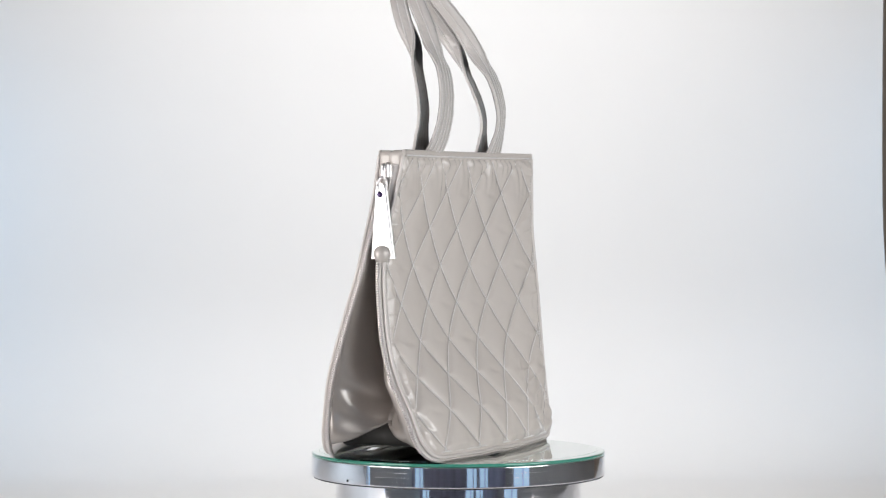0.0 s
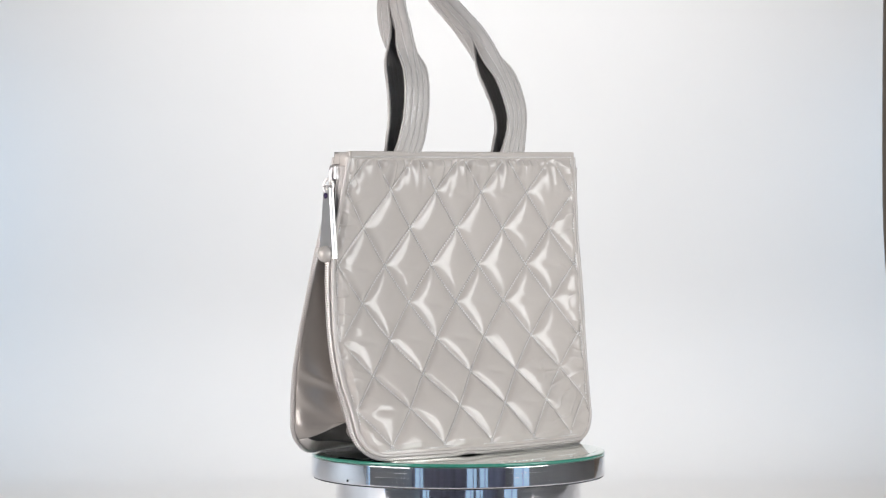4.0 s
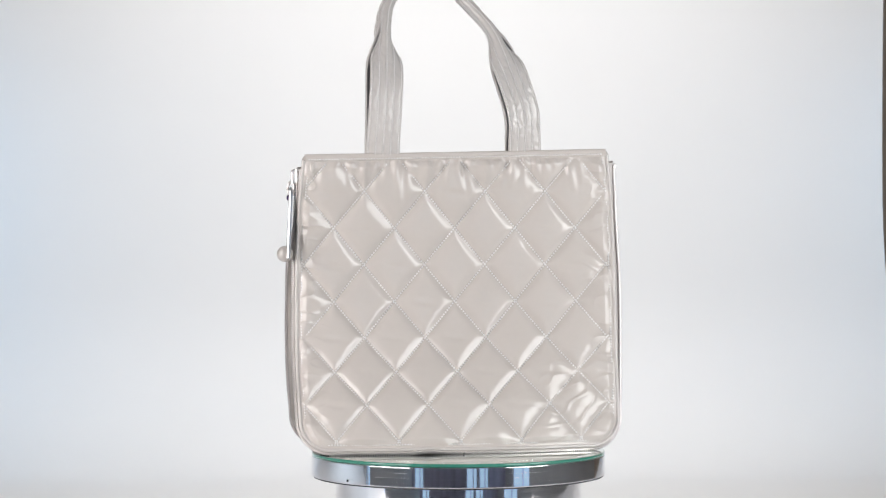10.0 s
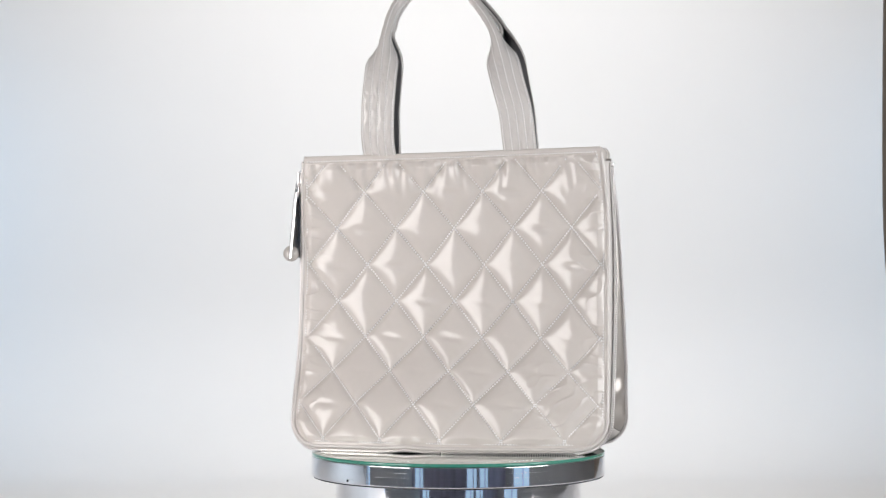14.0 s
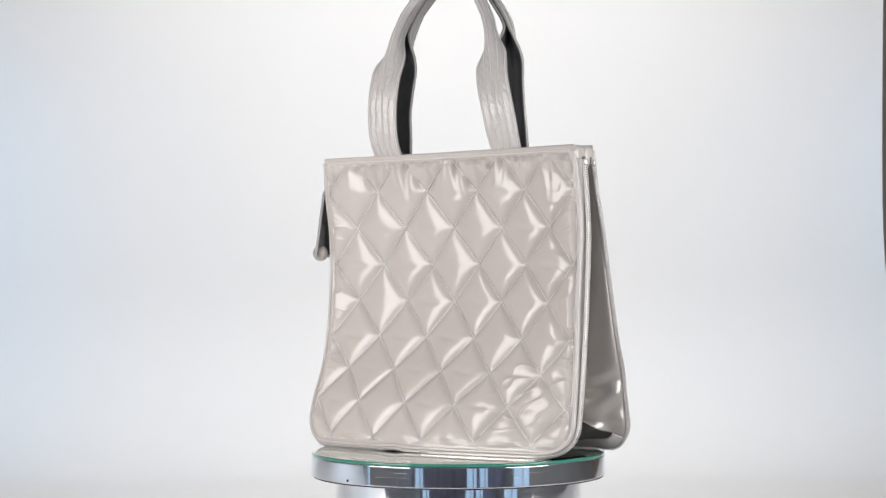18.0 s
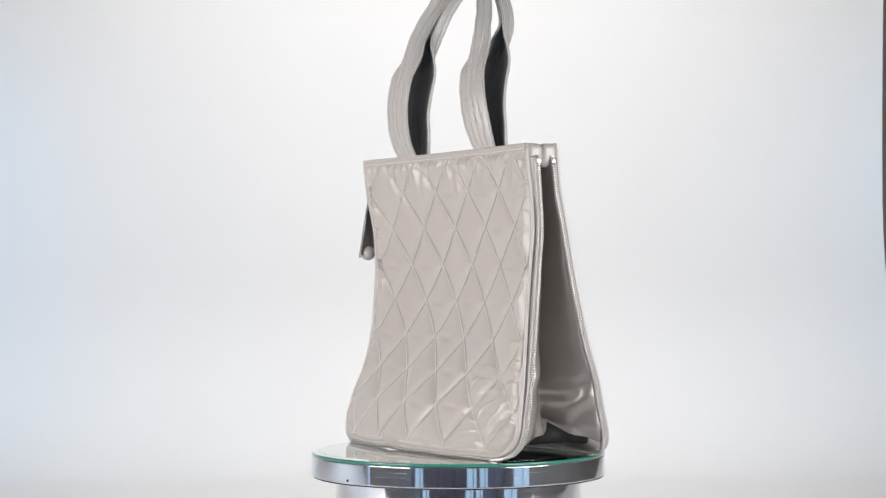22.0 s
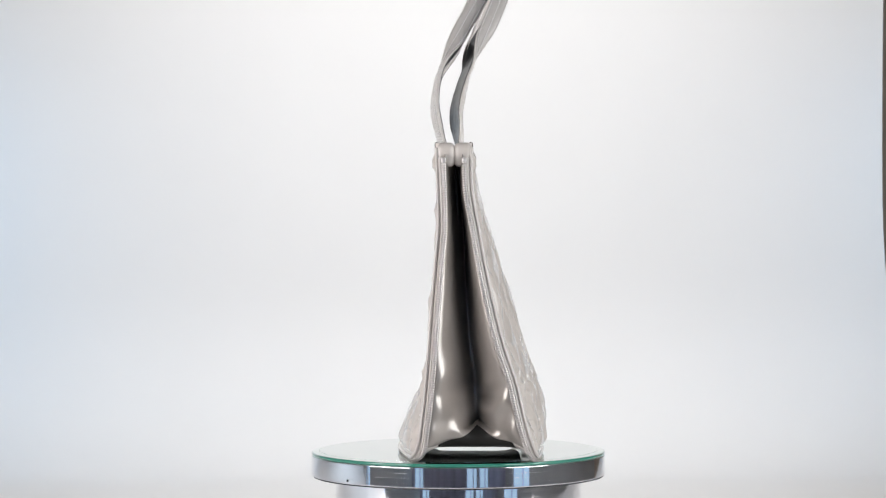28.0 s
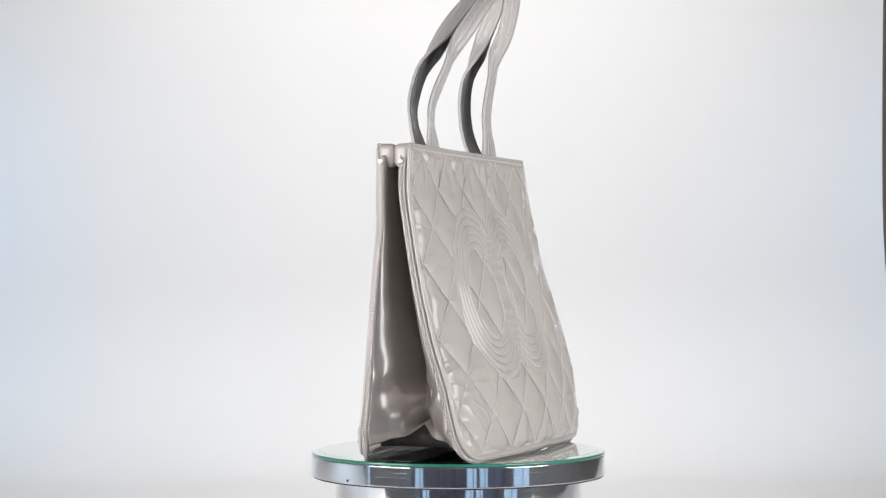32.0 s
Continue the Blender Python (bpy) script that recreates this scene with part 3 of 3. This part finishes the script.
    tape_lines = [outline(side, o, i, 520, 0.012) for o, i in ((0.0010, 0.0012), (0.0022, 0.0032), (0.0032, 0.0052), (0.0040, 0.0072))]
    pts = np.array(tape_lines)
    nn = np.repeat(outward_xz(tape_lines[0])[None], 4, 0)
    vv, ff = slab(pts, nn, 0.0009)
    part("zip_tape", mesh_of("zip_tape", vv, ff), TAPE, bag)
    vv, ff = tube(outline(side, 0.0036, 0.0040, 520, 0.014), 0.0008, 6)
    part("zip_cord", mesh_of("zip_cord", vv, ff), PIPING, bag)
    path = outline(side, 0.0046, 0.0066, 900, 0.018)
    d = np.concatenate([[0], np.cumsum(np.linalg.norm(np.diff(path, axis=0), axis=1))])
    at = np.arange(0.001, d[-1], 0.0021)
    p = np.stack([np.interp(at, d, path[:, i]) for i in range(3)], -1)
    t = unit(np.stack([np.interp(at + 0.0005, d, path[:, i]) for i in range(3)], -1) - p)
    out = outward_xz(p)
    across = np.cross(t, out)
    vv, ff = [], []
    for c, tt, oo, aa in zip(p, t, out, across):
        k = len(vv)
        # half-round bar across the chain, six steps
        ring = [(math.cos(q) * 0.0021, math.sin(q) ** 0.75 * 0.0020) for q in np.linspace(0, math.pi, 7)]
        for s1 in (-1, 1):
            for ca, co in ring:
                vv.append(c + tt * s1 * 0.00070 + oo * (co - 0.0008) + aa * ca)
            for ca, co in ring[1:-1]:
                vv.append(c + tt * s1 * 0.00042 + oo * (co * 1.12 - 0.0008) + aa * ca)
        n1 = 12
        for e in range(6):
            a0, a1 = k + e, k + e + 1
            b0 = k + 7 + max(min(e - 1, 4), 0)
            b1 = k + 7 + max(min(e, 4), 0)
            ff.append((a0, a1, b1, b0) if b0 != b1 else (a0, a1, b1))
            c0, c1 = a0 + n1, a1 + n1
            d0, d1 = b0 + n1, b1 + n1
            ff.append((c1, c0, d0, d1) if d0 != d1 else (c1, c0, d0))
            if b0 != b1:
                ff.append((b0, b1, d1, d0))
        ff += [(k, k + 7, k + 7 + n1, k + n1), (k + 11, k + 6, k + 6 + n1, k + 11 + n1)]
    me = mesh_of("zip_teeth", vv, ff, False)
    fix_normals(me)
    part("zip_teeth", me, TEETH, bag, "silver metal zip teeth", "stuff")
    for i in (0, -1):
        bm = box_bm(0.0036, 0.0042, 0.0050, 0.0014, 3)
        o = part("zip_stop", bm, ZIPMETAL, bag, "silver zip end stop")
        o.location = tuple(path[i] + np.array([0, 0, 0.003]))


def gusset(bag):
    a = outline("A", 0.0040, 0.0075, 420, 0.010)
    b = outline("B", 0.0040, 0.0075, 420, 0.010)
    n = -outward_xz(a)
    w = np.linspace(0, 1, 33)
    k = np.linspace(0, 1, 420)
    side_part = np.abs(n[:, 0]) ** 2
    zc = a[:, 2]
    gap = np.abs(b[:, 1] - a[:, 1])
    flap = 0.060
    deep = np.sqrt(np.maximum(flap ** 2 - (gap / 2) ** 2, 0.018 ** 2))
    rise = 0.0080 + 0.003 * np.cos(2 * np.pi * (k - 0.5) * 3) ** 2
    wob, crinkle = wander(41), wander(43)
    q = np.abs(2 * w - 1)
    crease, flat = (1 - q) ** 1.8, 1 - q ** 7
    pts = []
    for i in range(420):
        row = a[i][None] * (1 - w[:, None]) + b[i][None] * w[:, None]
        low = math.exp(-(max(zc[i] - 0.02, 0) / 0.05) ** 2)
        bulge = (0.003 + 0.006 * low) * np.sin(np.pi * w) * wob(k[i] * (9 + 4 * low), w * (1.3 + low))
        bulge = bulge + (0.0009 + 0.0020 * low) * np.sin(np.pi * w) ** 0.5 * crinkle(k[i] * 24, w * 2.2)
        inwards = side_part[i] * (deep[i] * crease + bulge) + (1 - side_part[i]) * rise[i] * flat
        pts.append(row + n[i][None] * inwards[:, None])
    pts = np.array(pts)
    pts[..., 2] = np.maximum(pts[..., 2], 0.0014)
    nn = np.repeat((-n)[:, None], 33, 1)
    lower = np.where((side_part < 0.6) | (zc < 0.013))[0]
    cuts = [(0, lower[0] + 1), (lower[0], lower[-1] + 1), (lower[-1], 420)]
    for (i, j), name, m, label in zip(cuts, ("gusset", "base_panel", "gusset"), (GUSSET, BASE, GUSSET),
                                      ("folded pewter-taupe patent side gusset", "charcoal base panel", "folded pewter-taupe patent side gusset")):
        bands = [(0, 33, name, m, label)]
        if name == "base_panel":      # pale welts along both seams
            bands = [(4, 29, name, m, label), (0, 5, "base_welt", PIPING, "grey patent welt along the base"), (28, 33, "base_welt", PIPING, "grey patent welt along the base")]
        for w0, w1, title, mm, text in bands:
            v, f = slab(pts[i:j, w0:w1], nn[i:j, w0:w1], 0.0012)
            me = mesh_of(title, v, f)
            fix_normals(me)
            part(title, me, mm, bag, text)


def handle(side, bag):
    s = SIGN[side]
    if side == "A":
        ctrl = [(-0.069, -0.0140, 0.258), (-0.069, -0.0210, 0.280), (-0.0675, -0.0263, 0.306), (-0.066, -0.0248, 0.332), (-0.0655, -0.0168, 0.357), (-0.0652, -0.0040, 0.383), (-0.0597, 0.010, 0.4085),
                (-0.043, 0.019, 0.427), (-0.022, 0.026, 0.432), (-0.003, 0.0265, 0.424), (0.0120, 0.021, 0.4085), (0.0315, 0.0085, 0.383), (0.0433, -0.0055, 0.357), (0.0517, -0.0140, 0.332), (0.0590, -0.0158, 0.306), (0.0608, -0.0095, 0.280), (0.0612, -0.003, 0.258)]
    else:
        ctrl = [(-0.069, 0.0015, 0.258), (-0.0695, -0.001, 0.280), (-0.0695, -0.003, 0.306), (-0.0690, 0.001, 0.332), (-0.0685, 0.0075, 0.357), (-0.0688, 0.0165, 0.383), (-0.0618, 0.0265, 0.4085),
                (-0.0445, 0.035, 0.427), (-0.022, 0.040, 0.432), (-0.001, 0.043, 0.424), (0.0147, 0.0405, 0.4085), (0.0355, 0.032, 0.383), (0.0435, 0.0205, 0.357), (0.0505, 0.0102, 0.332), (0.0570, 0.004, 0.306), (0.0590, 0.006, 0.280), (0.0605, 0.009, 0.258)]
    ctrl = np.array(ctrl)
    for i in (0, -1):     # the ends are sewn in behind the top edge
        u = (ctrl[i, 0] - left_x(0.262, side)) / (right_x(0.262, side) - left_x(0.262, side))
        ctrl[i, 1] = base_y(side, u, 0.262) - s * 0.0065
    d = np.concatenate([[0], np.cumsum(np.linalg.norm(np.diff(ctrl, axis=0), axis=1))])
    at = np.linspace(0, d[-1], 480)
    c = np.stack([hermite(d, ctrl[:, i])(at) for i in range(3)], -1)
    t = unit(np.gradient(c, axis=0))
    near, far = (7.5, 15.0) if side == "A" else (14.0, 21.0)
    lean = np.radians(near + (far - near) * np.clip((c[:, 0] + 0.065) / 0.12, 0, 1))
    lean = lean * np.clip((c[:, 2] - 0.262) / 0.03, 0, 1)
    inn = np.stack([s * np.sin(lean), -s * np.cos(lean), 0 * lean], -1)
    inn = unit(inn - t * (inn * t).sum(1, keepdims=True))
    wide = np.cross(inn, t)
    fold = np.clip((c[:, 2] - 0.340) / 0.046, 0, 1)
    fold = fold * fold * (3 - 2 * fold)
    half = 0.0151
    w = np.linspace(-1, 1, 41)
    arc = w * half

    def section(i, out):
        ang = np.sign(arc) * (radians(97 * fold[i]) * np.clip(np.abs(arc) / 0.0048, 0, 1) + radians(5 * (1 - fold[i])) * np.abs(arc) / half)
        dx = np.cos(ang)
        dn = np.sin(ang)
        step = arc[1] - arc[0]
        px = np.concatenate([[0], np.cumsum((dx[1:] + dx[:-1]) / 2 * step)])
        pn = np.concatenate([[0], np.cumsum((dn[1:] + dn[:-1]) / 2 * step)])
        px, pn = px - px[20], pn - pn[20]
        pos = c[i][None] + wide[i][None] * px[:, None] + inn[i][None] * (pn - fold[i] * 0.006)[:, None]
        nor = -(inn[i][None] * np.cos(ang)[:, None] - wide[i][None] * np.sin(ang)[:, None])
        return pos + nor * out, nor

    pos = np.array([section(i, 0.0)[0] for i in range(480)])
    nor = np.array([section(i, 0.0)[1] for i in range(480)])
    lump = wander(51 if side == "A" else 52)
    ribs = np.power(np.abs(np.sin(np.pi * (w + 0.9) / 0.45)), 0.7)[None, :] * (0.00055 + 0.0002 * lump(at[:, None] / 0.012, w[None, :] * 3) + 0.00030 * lump(at[:, None] / 0.0050 + 5, w[None, :] * 3.2))
    ribs = ribs[..., None]
    v, f = slab(pos + nor * (0.0009 + ribs), nor, 0.0023)
    me = mesh_of("handle", v, f)
    fix_normals(me)
    ob = part("handle", me, STRAP, bag, "stitched grey patent strap folded into a grip")
    v, f = slab((pos - nor * (0.0010 - 0.6 * ribs))[:, 1:-1], nor[:, 1:-1], 0.0009)
    me = mesh_of("strap_lining", v, f)
    fix_normals(me)
    part("strap_lining", me, LINING, ob, "charcoal strap lining")
    runs = []
    for j in (2, 11, 20, 29, 38):
        runs.append(((pos + nor * 0.0009)[:, j], nor[:, j]))
    vv, ff = stitches(runs, 0.0024, 0.0020, 0.00060, 0.0005)
    part("stitching", mesh_of("stitching", vv, ff), THREAD, ob, "pale sewing thread", "stuff")
    vv, ff = stitches(runs, 0.0024, 0.0007, 0.00042, 0.00025, 0.0012)
    part("perforation", mesh_of("perforation", vv, ff), HOLES, ob, "dark needle holes", "stuff")


def zip_pull(bag):
    bm = box_bm(0.0052, 0.0105, 0.0135, 0.0020, 3)
    for q in bm.faces:
        q.smooth = True
    slider = part("zip_slider", bm, ZIPMETAL, bag, "silver zip slider")
    slider.location = (-0.1456, -0.0102, 0.2490)
    # bridge over the slider and the long link that hangs from it
    bridge = [(-0.0024, 0, 0.0048), (-0.0046, 0, 0.0040), (-0.0052, 0, 0.0), (-0.0050, 0, -0.0060), (-0.0036, 0, -0.0085), (-0.0012, 0, -0.0090)]
    part("bail", mesh_of("bail", *tube(bridge, 0.0014, 8)), ZIPMETAL, slider)
    a = np.linspace(0, 2 * np.pi, 29)
    link = np.stack([-0.0062 - 0.0026 * np.cos(a) + 0.0004 * np.sin(a), 0.0012 + 0.0032 * np.cos(a), -0.0118 + 0.0066 * np.sin(a)], -1)
    part("ring", mesh_of("ring", *tube(link, 0.0011, 8, 1.0, (1, 0, 0))), ZIPMETAL, slider, "long silver link")
    # tapered tab: a shallow pan with turned-back sides, open behind
    rows = []
    for k in np.linspace(0, 1, 22):
        hw = 0.0052 + 0.0064 * k
        if k < 0.08:
            hw *= 0.62 + 0.38 * math.sqrt(1 - (1 - k / 0.08) ** 2)
        cx, cy, cz = -0.1534 - 0.0028 * k, -0.0082 - 0.0034 * k, 0.2385 - 0.0640 * k
        deep, thick, r = 0.0034, 0.0010, 0.0016
        sec = [(deep, -hw), (r, -hw), (0.3 * r, -hw + 0.3 * r), (0.0, -hw + r), (0.0, 0.0), (0.0, hw - r), (0.3 * r, hw - 0.3 * r), (r, hw), (deep, hw),
               (deep, hw - thick), (thick, hw - thick), (thick, 0.0), (thick, -hw + thick), (deep, -hw + thick)]
        rows.append([(cx + q, cy + p, cz) for q, p in sec])
    v, f = grid(np.array(rows), wrap_v=True)
    m = len(rows[0])
    for base, flip in ((0, 1), (m * (len(rows) - 1), -1)):
        for ring in ([0, 1, 2, 3, 12, 13], [3, 4, 11, 12], [4, 5, 10, 11], [5, 6, 7, 8, 9, 10]):
            f.append([base + i for i in ring][::flip])
    me = mesh_of("pull_tab", v, f, False)
    fix_normals(me)
    pull = part("pull_tab", me, STEEL, bag, "tapered polished silver zip pull with turned-back sides")
    # Dark sheet inside the pan, standing for the dark reflection in its steel back.
    back = np.array([[(-0.1534 - 0.0028 * k + 0.0016, -0.0082 - 0.0034 * k + q * (0.0038 + 0.0064 * k), 0.2385 - 0.0640 * k) for q in (-1, 0, 1)] for k in np.linspace(0.06, 0.96, 8)])
    nor = np.zeros_like(back)
    nor[..., 0] = 1
    v, f = slab(back, nor, 0.0004)
    me = mesh_of("dark_reflection", v, f, False)
    fix_normals(me)
    part("dark_reflection", me, LINING, pull, "dark sheet for the dark reflection in the hollow zip pull")
    bm = bmesh.new()
    bmesh.ops.create_uvsphere(bm, u_segments=32, v_segments=20, radius=0.0073)
    for q in bm.faces:
        q.smooth = True
    ball = part("ball", bm, PEARL, pull, "round satin silver ball")
    ball.location = (-0.1573, -0.0119, 0.1785)
    bm = bmesh.new()
    bmesh.ops.create_uvsphere(bm, u_segments=16, v_segments=10, radius=0.0026, matrix=Matrix.Diagonal((0.6, 1, 1, 1)))
    for q in bm.faces:
        q.smooth = True
    rivet = part("rivet", bm, ENAMEL, pull, "dark purple rivet")
    rivet.location = (-0.1542, -0.0082, 0.2290)


def handbag():
    bag = tagged(new("handbag"), "pale grey quilted patent leather tote handbag with open side zips", "handbag")
    panel("A", bag)
    panel("B", bag)
    gusset(bag)
    handle("A", bag)
    handle("B", bag)
    zip_pull(bag)
    return bag


HANDBAG = handbag()


def motions():
    rows = [(t, pose(0, 0, 0, 0, 0, turn(t))) for t in range(0, 33)]
    walk(MIRROR_PLATE, rows)
    walk(HANDBAG, rows)


motions()
